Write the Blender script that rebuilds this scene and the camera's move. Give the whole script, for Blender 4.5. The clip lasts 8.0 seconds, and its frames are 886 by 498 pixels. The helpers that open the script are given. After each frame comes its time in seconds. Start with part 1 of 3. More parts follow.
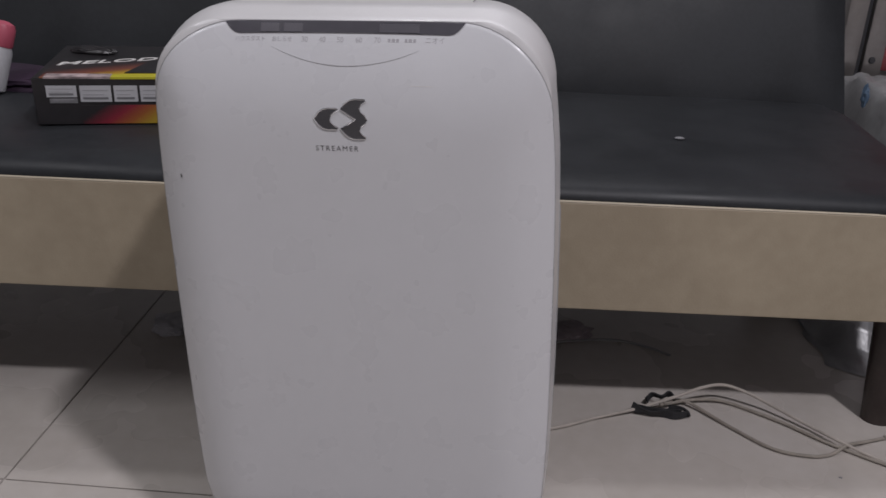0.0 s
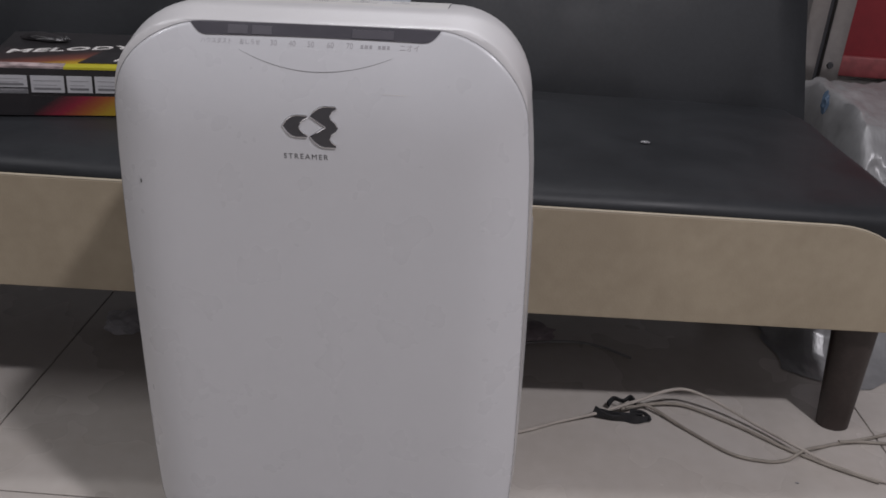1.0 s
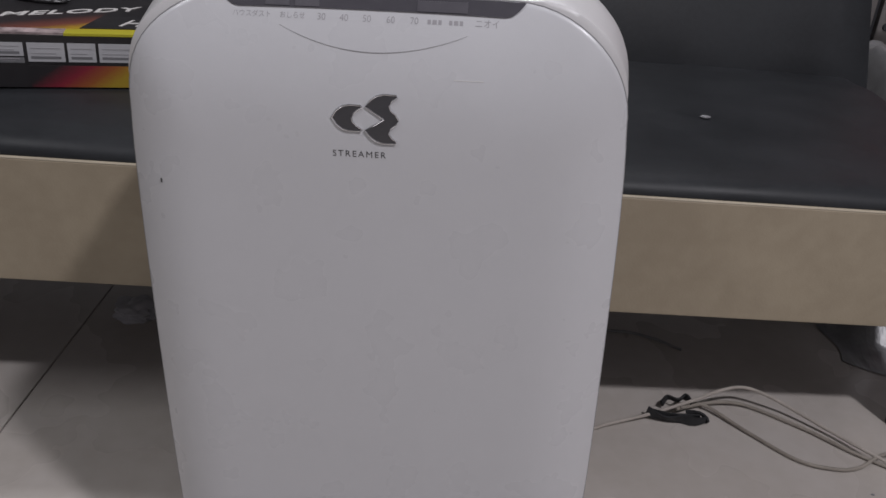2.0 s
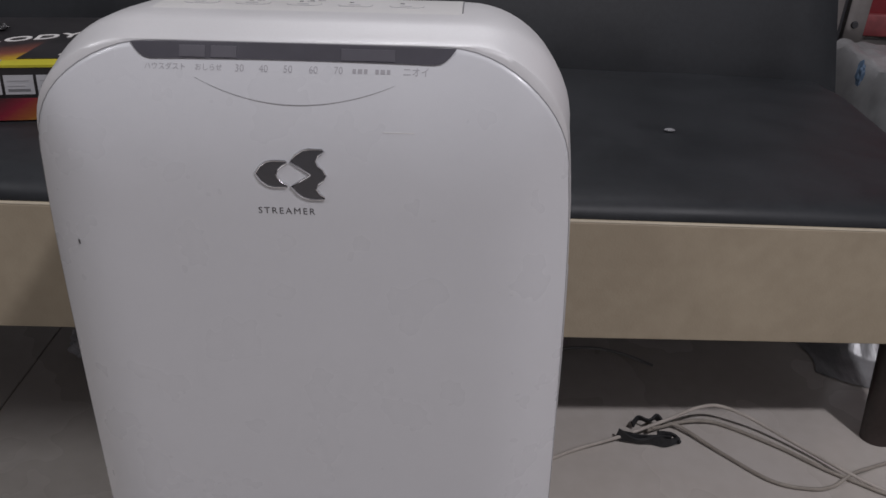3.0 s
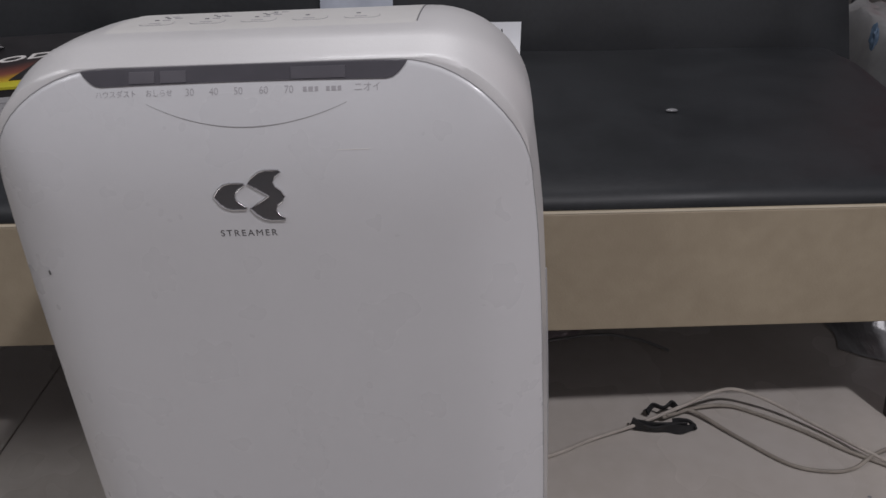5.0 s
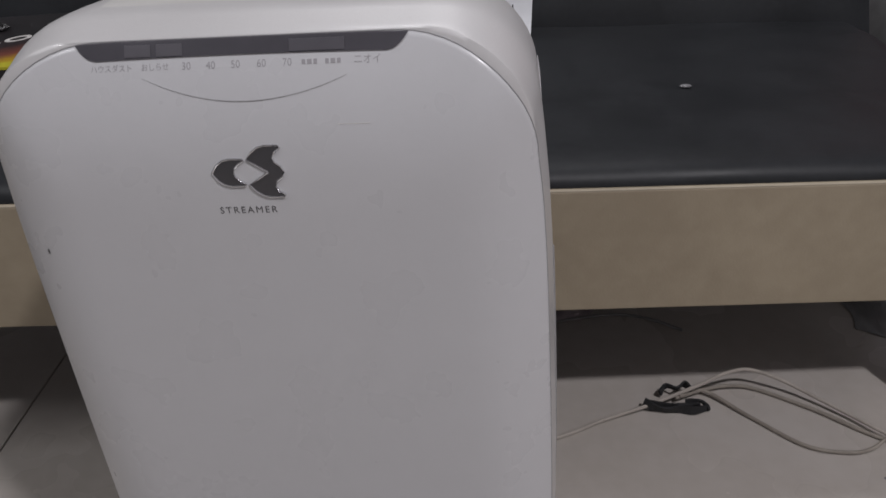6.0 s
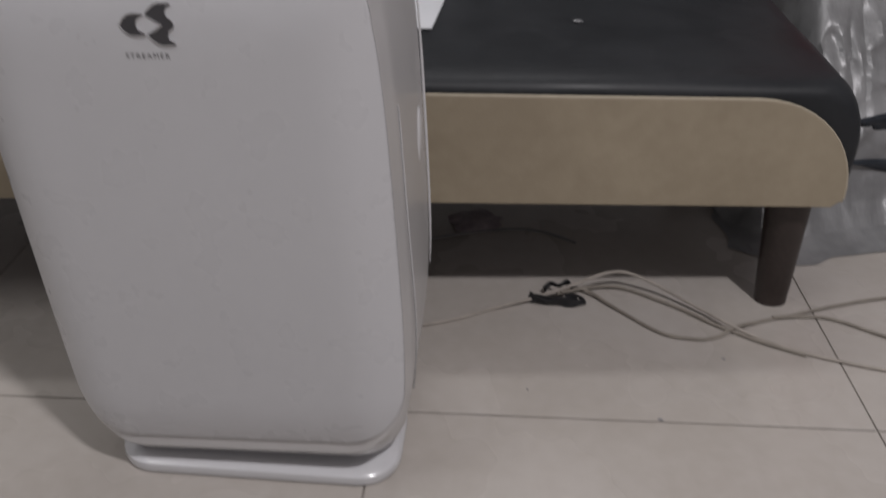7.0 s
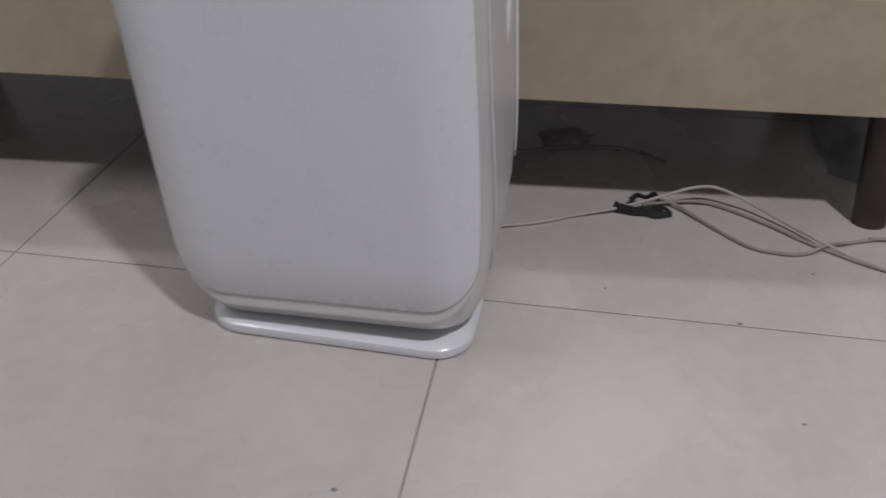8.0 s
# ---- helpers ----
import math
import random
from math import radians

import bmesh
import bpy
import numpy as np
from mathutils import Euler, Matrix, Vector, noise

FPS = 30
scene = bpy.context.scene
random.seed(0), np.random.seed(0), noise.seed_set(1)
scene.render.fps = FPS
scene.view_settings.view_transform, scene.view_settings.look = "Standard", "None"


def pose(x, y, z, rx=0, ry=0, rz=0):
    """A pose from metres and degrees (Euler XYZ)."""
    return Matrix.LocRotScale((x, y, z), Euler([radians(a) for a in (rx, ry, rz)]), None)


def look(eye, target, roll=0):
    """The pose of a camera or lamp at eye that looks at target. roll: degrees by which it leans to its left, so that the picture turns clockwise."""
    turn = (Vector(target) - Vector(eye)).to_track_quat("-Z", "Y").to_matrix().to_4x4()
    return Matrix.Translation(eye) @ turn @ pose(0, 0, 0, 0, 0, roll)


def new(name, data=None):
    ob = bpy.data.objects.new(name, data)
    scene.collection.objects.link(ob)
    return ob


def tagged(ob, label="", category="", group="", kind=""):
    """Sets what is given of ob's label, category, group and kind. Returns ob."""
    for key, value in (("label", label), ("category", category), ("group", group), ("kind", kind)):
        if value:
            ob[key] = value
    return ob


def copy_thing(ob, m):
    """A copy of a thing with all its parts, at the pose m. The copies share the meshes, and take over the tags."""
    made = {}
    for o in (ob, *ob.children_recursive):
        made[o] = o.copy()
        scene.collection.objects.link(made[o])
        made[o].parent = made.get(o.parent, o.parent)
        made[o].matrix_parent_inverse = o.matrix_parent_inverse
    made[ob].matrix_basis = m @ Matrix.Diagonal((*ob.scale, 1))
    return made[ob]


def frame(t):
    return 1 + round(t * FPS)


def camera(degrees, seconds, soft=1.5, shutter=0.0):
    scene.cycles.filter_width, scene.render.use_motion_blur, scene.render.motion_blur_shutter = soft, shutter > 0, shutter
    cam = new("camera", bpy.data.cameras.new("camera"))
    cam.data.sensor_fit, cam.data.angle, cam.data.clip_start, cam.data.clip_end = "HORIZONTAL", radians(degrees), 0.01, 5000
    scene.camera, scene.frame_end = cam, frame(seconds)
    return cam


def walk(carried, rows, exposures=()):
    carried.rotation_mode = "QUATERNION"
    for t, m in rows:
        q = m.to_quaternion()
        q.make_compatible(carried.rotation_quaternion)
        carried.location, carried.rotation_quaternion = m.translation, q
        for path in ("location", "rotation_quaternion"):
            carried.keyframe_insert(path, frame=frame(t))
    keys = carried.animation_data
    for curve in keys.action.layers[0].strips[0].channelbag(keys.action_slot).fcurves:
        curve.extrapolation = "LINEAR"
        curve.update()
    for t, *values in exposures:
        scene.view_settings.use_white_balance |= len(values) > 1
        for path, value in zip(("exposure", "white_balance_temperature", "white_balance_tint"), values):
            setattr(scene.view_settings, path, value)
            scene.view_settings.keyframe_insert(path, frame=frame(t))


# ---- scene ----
cam = camera(55.94, 8.0, 1.5, 0.5)
PATH = [
    (0, (0.1460, -0.6467, 0.6881), (-0.0354, 1.1749, -0.1175), 1.90),
    (0.5, (0.1530, -0.6450, 0.6873), (0.0172, 1.1819, -0.1152), 2.87),
    (1, (0.1300, -0.6244, 0.7005), (0.0585, 1.1939, -0.1294), 4.16),
    (1.2, (0.1067, -0.5914, 0.6962), (0.0605, 1.2115, -0.1684), 3.96),
    (2.3, (0.0693, -0.4928, 0.6891), (0.0020, 1.2776, -0.2388), 4.54),
    (2.5, (0.0771, -0.4768, 0.6987), (0.0279, 1.2969, -0.2240), 4.41),
    (2.7, (0.0868, -0.4712, 0.7064), (0.0538, 1.3003, -0.2214), 4.35),
    (3, (0.0976, -0.4664, 0.7143), (0.0702, 1.2979, -0.2272), 3.33),
    (3.3, (0.0987, -0.4558, 0.7157), (0.0541, 1.3052, -0.2314), 2.80),
    (3.5, (0.1050, -0.4469, 0.7049), (0.0264, 1.2963, -0.2724), 2.28),
    (3.7, (0.1188, -0.4326, 0.7112), (0.0551, 1.3023, -0.2819), 1.35),
    (4, (0.1367, -0.4219, 0.7233), (0.0858, 1.3236, -0.2517), 0.58),
    (4.2, (0.1418, -0.4195, 0.7194), (0.0692, 1.3171, -0.2701), 0.03),
    (5.3, (0.1385, -0.4514, 0.7303), (0.0050, 1.2846, -0.2537), -1.47),
    (5.5, (0.1366, -0.4460, 0.7265), (-0.0190, 1.2812, -0.2699), -1.83),
    (5.8, (0.1435, -0.4311, 0.7226), (-0.0164, 1.2866, -0.2893), -2.13),
    (6, (0.1470, -0.4366, 0.7197), (-0.0027, 1.2759, -0.3025), -1.88),
    (6.3, (0.1600, -0.4581, 0.7249), (0.0101, 1.2439, -0.3146), -1.84),
    (6.5, (0.1925, -0.4956, 0.7271), (0.0546, 1.2091, -0.3097), -0.72),
    (6.7, (0.2288, -0.5565, 0.7172), (0.0793, 1.1551, -0.3066), 0.21),
    (7, (0.2708, -0.6139, 0.7058), (0.1453, 1.0775, -0.3541), 0.71),
    (7.1, (0.2741, -0.6161, 0.6935), (0.1619, 1.0644, -0.3851), 0.82),
    (7.3, (0.2886, -0.6315, 0.6700), (0.1636, 1.0336, -0.4308), 1.61),
    (7.5, (0.2992, -0.6499, 0.6534), (0.1139, 1.0133, -0.4418), 1.41),
    (7.8, (0.2998, -0.6605, 0.6390), (0.0085, 0.9654, -0.4886), 0.11),
    (8, (0.2980, -0.6781, 0.6268), (-0.0509, 0.9463, -0.4866), -0.36),
]
walk(cam, [(t, look(eye, target, roll)) for t, eye, target, roll in PATH],
     exposures=((0, 0.01, 6420, 11), (1.2, -0.01, 6450, 10), (2.5, -0.04, 6380, 10), (4.0, -0.12, 6460, 10), (6.2, -0.13, 6520, 9),
                (7.2, -0.10, 6640, 8), (7.6, 0.01, 6490, 7), (8.0, 0.17, 6290, 7)))
from mathutils.bvhtree import BVHTree

# ---------------------------------------------------------------- world, lamps, exposure
world = bpy.data.worlds.new("room_world")
scene.world = world
world.use_nodes = True
world.node_tree.nodes["Background"].inputs[0].default_value = (0.62, 0.68, 0.8, 1)
world.node_tree.nodes["Background"].inputs[1].default_value = 0.03
scene.view_settings.exposure = 0.0


def lamp(name, place, target, power, size, color=(1, 0.95, 0.9), size_y=None):
    data = bpy.data.lights.new(name, "AREA")
    data.energy, data.color = power, color
    data.shape, data.size = ("RECTANGLE", size) if size_y else ("DISK", size)
    if size_y:
        data.size_y = size_y
    ob = new(name, data)
    ob.matrix_world = look(place, target)
    return ob


lamp("ceiling_bulb", (1.0, -0.88, 2.48), (1.0, -0.88, 0), 36, 0.16, (0.985, 0.95, 0.995))
lamp("back_tube", (0.1, 1.12, 2.5), (0.1, 1.12, 0), 11.5, 1.2, (0.98, 0.97, 1.0), 0.06)
# added fill lamp with no known source, lifts the left side and the front
lamp("front_fill", (-1.35, -0.60, 2.5), (-1.35, -0.60, 0), 15, 0.06, (0.98, 0.97, 1.0), 1.25)


# ---------------------------------------------------------------- materials
def mat(name, color, rough=0.5, metal=0.0, vary=0.06, scale=6.0, fine=80.0, bump=0.1, bump_scale=None, second=None,
        coat=0.0, spec=0.5, per_object=0.0, sheen=0.0, stretch=None):
    """A surface with tone varying at two scales, varying gloss, and a fine relief."""
    m = bpy.data.materials.new(name)
    m.use_nodes = True
    nt = m.node_tree
    n, link = nt.nodes, nt.links.new
    bsdf = n["Principled BSDF"]
    bsdf.inputs["Metallic"].default_value = metal
    bsdf.inputs["Coat Weight"].default_value = coat
    bsdf.inputs["Coat Roughness"].default_value = 0.12
    bsdf.inputs["Specular IOR Level"].default_value = spec
    bsdf.inputs["Sheen Weight"].default_value = sheen
    pos = n.new("ShaderNodeNewGeometry").outputs["Position"]

    def noise_at(s, detail):
        t = n.new("ShaderNodeTexNoise")
        t.inputs["Scale"].default_value, t.inputs["Detail"].default_value = s, detail
        link(pos, t.inputs["Vector"])
        return t.outputs["Fac"]

    big, small = noise_at(scale, 3), noise_at(fine, 5)
    mix = n.new("ShaderNodeMath")
    mix.operation = "MULTIPLY_ADD"
    link(big, mix.inputs[0])
    mix.inputs[1].default_value = 0.65
    half = n.new("ShaderNodeMath")
    half.operation = "MULTIPLY"
    link(small, half.inputs[0])
    half.inputs[1].default_value = 0.35
    link(half.outputs[0], mix.inputs[2])
    ramp = n.new("ShaderNodeValToRGB")
    dark = second or tuple(c * (1 - 2.2 * vary) for c in color)
    light = color if second else tuple(min(1, c * (1 + 1.2 * vary)) for c in color)
    ramp.color_ramp.interpolation = "EASE"
    ramp.color_ramp.elements[0].position, ramp.color_ramp.elements[1].position = 0.27, 0.73
    ramp.color_ramp.elements[0].color, ramp.color_ramp.elements[1].color = (*dark, 1), (*light, 1)
    link(mix.outputs[0], ramp.inputs[0])
    out = ramp.outputs[0]
    if per_object:
        hsv = n.new("ShaderNodeHueSaturation")
        rnd = n.new("ShaderNodeObjectInfo").outputs["Random"]
        span = n.new("ShaderNodeMapRange")
        link(rnd, span.inputs[0])
        span.inputs[3].default_value, span.inputs[4].default_value = 1 - per_object, 1 + per_object
        link(span.outputs[0], hsv.inputs["Value"])
        link(out, hsv.inputs["Color"])
        out = hsv.outputs[0]
    link(out, bsdf.inputs["Base Color"])
    r = n.new("ShaderNodeMapRange")
    r.interpolation_type = "SMOOTHSTEP"
    link(big, r.inputs[0])
    r.inputs[1].default_value, r.inputs[2].default_value = 0.3, 0.7
    r.inputs[3].default_value, r.inputs[4].default_value = max(0.02, rough * 0.85), min(1, rough * 1.15)
    link(r.outputs[0], bsdf.inputs["Roughness"])
    if bump:
        b = n.new("ShaderNodeBump")
        b.inputs["Strength"].default_value, b.inputs["Distance"].default_value = bump, 0.002
        if stretch:
            longer = n.new("ShaderNodeMapping")
            longer.inputs["Scale"].default_value = stretch
            link(pos, longer.inputs["Vector"])
            pos = longer.outputs[0]
        link(noise_at(bump_scale or fine * 3, 4), b.inputs["Height"])
        link(b.outputs[0], bsdf.inputs["Normal"])
    return m


PANEL = mat("gloss_white_plastic", (0.620, 0.623, 0.644), 0.30, vary=0.008, scale=22, fine=300, bump=0.03, bump_scale=900, coat=0.10)
SHELL = mat("pearl_white_plastic", (0.64, 0.632, 0.636), 0.42, metal=0.18, vary=0.02, scale=4, fine=700, bump=0.03, bump_scale=1500, coat=0.18)
BASE = mat("white_base_plastic", (0.68, 0.68, 0.70), 0.25, vary=0.015, scale=5, bump=0.02, coat=0.3)
BAND = mat("grey_recess_plastic", (0.42, 0.41, 0.43), 0.4, vary=0.03, scale=8, bump=0.03)
PLATE = mat("control_plate_cream", (0.585, 0.575, 0.562), 0.42, vary=0.02, scale=9, bump=0.03)
DISPLAY = mat("smoked_display_plastic", (0.088, 0.085, 0.098), 0.2, vary=0.05, scale=20, bump=0.0)
WINDOW = mat("lighter_display_window", (0.108, 0.104, 0.119), 0.3, vary=0.05, scale=20, bump=0.0)
CHROME = mat("chrome", (0.86, 0.86, 0.88), 0.14, metal=1.0, vary=0.03, bump=0.0)
INLAY = mat("dark_emblem_face", (0.09, 0.088, 0.094), 0.25, metal=0.3, vary=0.05, bump=0.0)
PRINT = mat("grey_print", (0.085, 0.083, 0.088), 0.6, vary=0.04, bump=0.0)
FAINT = mat("faint_grey_print", (0.37, 0.36, 0.38), 0.6, vary=0.04, bump=0.0)
TAG = mat("shiny_grey_tag", (0.24, 0.24, 0.25), 0.25, vary=0.05, bump=0.0)
SEAM = mat("grey_seam", (0.33, 0.325, 0.335), 0.6, vary=0.05, bump=0.0)
SLIT = mat("dark_gap", (0.05, 0.05, 0.055), 0.6, vary=0.05, bump=0.0)
TILE = mat("porcelain_tile", (0.512, 0.477, 0.446), 0.27, vary=0.05, scale=4.5, fine=45, bump=0.05, bump_scale=60,
           second=(0.442, 0.404, 0.368), per_object=0.02)
GROUT = mat("dirty_grout", (0.37, 0.335, 0.31), 0.9, vary=0.15, scale=15, bump=0.3)
LEATHER = mat("black_leatherette", (0.0245, 0.0264, 0.0296), 0.46, vary=0.12, scale=7, fine=120, bump=0.06, bump_scale=420, spec=0.28)
BEIGE = mat("beige_leatherette", (0.395, 0.335, 0.245), 0.6, vary=0.06, scale=5, fine=45, bump=0.12, bump_scale=380,
            second=(0.314, 0.262, 0.188))
LINING = mat("dark_grey_lining", (0.20, 0.195, 0.20), 0.8, vary=0.1, scale=20, bump=0.1)
PIPING = mat("cream_piping", (0.50, 0.44, 0.34), 0.5, vary=0.05, scale=30, bump=0.05)
LEGWOOD = mat("dark_brown_wood", (0.038, 0.027, 0.024), 0.45, vary=0.2, scale=14, fine=150, bump=0.1)
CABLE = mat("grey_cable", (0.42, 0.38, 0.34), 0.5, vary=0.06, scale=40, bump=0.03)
# darker copy of the cable grey, for all strands but the raised arc
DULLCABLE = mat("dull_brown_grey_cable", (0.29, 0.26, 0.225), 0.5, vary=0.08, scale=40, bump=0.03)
# darker cable grey, toned to stay faint in the shade below the sofa
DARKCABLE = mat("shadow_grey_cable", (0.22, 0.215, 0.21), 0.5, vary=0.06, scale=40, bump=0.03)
VELCRO = mat("black_tie", (0.02, 0.02, 0.022), 0.7, vary=0.2, scale=60, bump=0.4, bump_scale=500)
WALL = mat("grey_wall_paint", (0.36, 0.355, 0.36), 0.8, vary=0.03, scale=2, fine=30, bump=0.1)
PAPER = mat("white_paper", (0.74, 0.75, 0.78), 0.6, vary=0.02, scale=8, bump=0.02)
BLUECLOTH = mat("pale_blue_cloth", (0.42, 0.45, 0.52), 0.7, vary=0.05, scale=14, bump=0.1)
BOXDARK = mat("black_printed_card", (0.024, 0.022, 0.024), 0.35, vary=0.15, scale=12, bump=0.03)
LABEL = mat("white_label", (0.52, 0.52, 0.54), 0.5, vary=0.03, scale=30, bump=0.0)
WHITEINK = mat("white_ink", (0.72, 0.70, 0.68), 0.45, vary=0.03, bump=0.0)
GREYINK = mat("grey_ink", (0.2, 0.2, 0.21), 0.5, vary=0.05, bump=0.0)
PINKCAP = mat("pink_plastic_cap", (0.50, 0.10, 0.15), 0.4, vary=0.05, bump=0.02)
PURPLE = mat("dark_purple_cloth", (0.035, 0.018, 0.038), 0.8, vary=0.15, scale=20, bump=0.2)
METAL = mat("brushed_aluminium", (0.36, 0.335, 0.32), 0.35, metal=0.6, vary=0.06, scale=8, bump=0.04)
RED = mat("red_panel", (0.23, 0.015, 0.022), 0.6, vary=0.08, scale=4, bump=0.03)
PALERED = mat("worn_red_rail", (0.30, 0.07, 0.075), 0.5, vary=0.15, scale=25, bump=0.1)
PLASTIC = mat("crumpled_silver_plastic", (0.31, 0.31, 0.315), 0.40, metal=0.3, vary=0.10, scale=9, fine=50, bump=0.8, bump_scale=90, stretch=(1, 0.3, 0.3))
NAVY = mat("navy_stripe_plastic", (0.026, 0.032, 0.042), 0.3, vary=0.2, scale=12, bump=0.3, bump_scale=60)
BLUECLIP = mat("blue_clear_plastic", (0.10, 0.15, 0.22), 0.2, vary=0.2, scale=40, bump=0.1)
ENAMEL = mat("lamp_enamel", (0.7, 0.7, 0.7), 0.5, vary=0.02, bump=0.0)


def fade(name, stops, axis, lo, hi, rough=0.35):
    """Printed colour that fades along a slanted line, between two places along an axis."""
    m = bpy.data.materials.new(name)
    m.use_nodes = True
    nt = m.node_tree
    n, link = nt.nodes, nt.links.new
    dot = n.new("ShaderNodeVectorMath")
    dot.operation = "DOT_PRODUCT"
    link(n.new("ShaderNodeTexCoord").outputs["Object"], dot.inputs[0])
    dot.inputs[1].default_value = axis
    wob = n.new("ShaderNodeTexNoise")
    wob.inputs["Scale"].default_value = 25
    add = n.new("ShaderNodeMath")
    add.operation = "MULTIPLY_ADD"
    link(wob.outputs["Fac"], add.inputs[0])
    add.inputs[1].default_value = 0.02
    link(dot.outputs["Value"], add.inputs[2])
    r = n.new("ShaderNodeMapRange")
    r.inputs[1].default_value, r.inputs[2].default_value = lo, hi
    link(add.outputs[0], r.inputs[0])
    ramp = n.new("ShaderNodeValToRGB")
    for k, (p, c) in enumerate(stops):
        e = ramp.color_ramp.elements[k] if k < 2 else ramp.color_ramp.elements.new(p)
        e.position, e.color = p, (*c, 1)
    link(r.outputs[0], ramp.inputs[0])
    link(ramp.outputs[0], n["Principled BSDF"].inputs["Base Color"])
    n["Principled BSDF"].inputs["Roughness"].default_value = rough
    return m


# ---------------------------------------------------------------- mesh helpers
def obj(name, bm, material, smooth=True):
    me = bpy.data.meshes.new(name)
    bmesh.ops.recalc_face_normals(bm, faces=bm.faces[:])
    bm.to_mesh(me)
    bm.free()
    me.materials.append(material)
    if smooth:
        me.shade_smooth()
        me.set_sharp_from_angle(angle=radians(38))
    return new(name, me)


def part(name, bm, material, parent, label="", smooth=True):
    ob = obj(name, bm, material, smooth)
    ob.parent = parent
    if label:
        tagged(ob, label)
    return ob


def thing(name, label, category, place=(0, 0, 0), **k):
    ob = new(name)
    ob.location = place
    return tagged(ob, label, category, **k)


def box(x0, x1, y0, y1, z0, z1, bevel=0.0, segments=2):
    bm = bmesh.new()
    bmesh.ops.create_cube(bm, size=1)
    for v in bm.verts:
        v.co = Vector((x0 + (v.co.x + 0.5) * (x1 - x0), y0 + (v.co.y + 0.5) * (y1 - y0), z0 + (v.co.z + 0.5) * (z1 - z0)))
    if bevel:
        bmesh.ops.bevel(bm, geom=bm.edges[:], offset=bevel, segments=segments, affect="EDGES", profile=0.5)
    return bm


def loft(rings, closed_ends=True, bm=None):
    bm = bm or bmesh.new()
    rows = [[bm.verts.new(p) for p in ring] for ring in rings]
    count = len(rows[0])
    for a, b in zip(rows, rows[1:]):
        for i in range(count):
            j = (i + 1) % count
            bm.faces.new((a[i], a[j], b[j], b[i]))
    if closed_ends:
        bm.faces.new(rows[0])
        bm.faces.new(rows[-1][::-1])
    return bm


def smooth_path(points, steps=8):
    """Catmull-Rom through the points."""
    p = [Vector(q) for q in points]
    p = [2 * p[0] - p[1], *p, 2 * p[-1] - p[-2]]
    out = []
    for a, b, c, d in zip(p, p[1:], p[2:], p[3:]):
        for k in range(steps):
            t = k / steps
            out.append(0.5 * (2 * b + (c - a) * t + (2 * a - 5 * b + 4 * c - d) * t * t + (3 * b - a - 3 * c + d) * t ** 3))
    return out + [p[-2]]


def tube(points, radius, sides=8, bm=None, ends=True):
    rings = []
    side = None
    for k, p in enumerate(points):
        way = (points[min(k + 1, len(points) - 1)] - points[max(k - 1, 0)]).normalized()
        side = (way.cross(Vector((0, 0, 1))) if abs(way.z) < 0.95 else way.cross(Vector((1, 0, 0)))).normalized()
        up = side.cross(way)
        r = radius[k] if isinstance(radius, (list, tuple)) else radius
        rings.append([p + r * (math.cos(a) * side + math.sin(a) * up) for a in (2 * math.pi * i / sides for i in range(sides))])
    return loft(rings, ends, bm)


def smoothstep(t):
    t = min(1, max(0, t))
    return t * t * (3 - 2 * t)


def lettering(text, size, spacing=1.0, depth=0.0004, thin=0.0):
    """A mesh of the words, lying in x and z and facing -y, centred on its origin."""
    cu = bpy.data.curves.new("lettering", "FONT")
    cu.body, cu.size, cu.space_character = text, size, spacing
    cu.align_x, cu.align_y, cu.extrude = "CENTER", "CENTER", depth
    cu.resolution_u, cu.offset = 3, -thin
    ob = new("lettering", cu)
    me = bpy.data.meshes.new_from_object(ob)
    bpy.data.objects.remove(ob)
    bm = bmesh.new()
    bm.from_mesh(me)
    bpy.data.meshes.remove(me)
    for v in bm.verts:
        v.co = Vector((v.co.x, -v.co.z, v.co.y))
    return bm


def moved(bm, m):
    bmesh.ops.transform(bm, matrix=m, verts=bm.verts[:])
    return bm


# ---------------------------------------------------------------- room
TILE_PITCH, JOINT_X, JOINT_Y, TILE_TURN, GAP = 0.60, 0.1369, 0.135, 0.0335, 0.0021
X0, X1, Y0, Y1, HIGH = -2.32, 1.99, -2.32, 1.50, 2.62

floor = obj("floor", box(X0, X1, Y0, Y1, -0.08, -0.0025), GROUT, False)
tagged(floor, "beige porcelain tile floor with thin dark joints", "floor", kind="structure")

# ceiling and walls added to close the room; their grey sets the bounce light
ceiling = obj("ceiling", box(X0, X1, Y0, Y1, HIGH, HIGH + 0.1), WALL, False)
tagged(ceiling, "plain grey painted ceiling", "ceiling", kind="structure")
for name, b in (("wall_north", (X0, X1, Y1, Y1 + 0.12)), ("wall_south", (X0, X1, Y0 - 0.12, Y0)),
                ("wall_west", (X0 - 0.12, X0, Y0 - 0.12, Y1 + 0.12)), ("wall_east", (X1, X1 + 0.12, Y0 - 0.12, Y1 + 0.12))):
    tagged(obj(name, box(*b, -0.08, HIGH + 0.1), WALL, False), "plain grey painted room wall", "wall", kind="structure")

# fittings of the two lamps
fit1 = thing("ceiling_light", "round white ceiling light", "lamp", (1.0, -0.88, HIGH))
part("rim", moved(loft([[(r * math.cos(a), r * math.sin(a), z) for a in (math.tau * i / 32 for i in range(32))]
     for r, z in ((0.13, 0), (0.13, -0.05), (0.11, -0.06), (0.10, -0.05))], False), Matrix()), ENAMEL, fit1)
fit2 = thing("tube_light", "long white ceiling tube fitting", "lamp", (0.1, 1.12, HIGH), group="ceiling tubes")
part("housing", box(-0.65, 0.65, -0.06, 0.06, -0.06, 0, 0.008), ENAMEL, fit2)
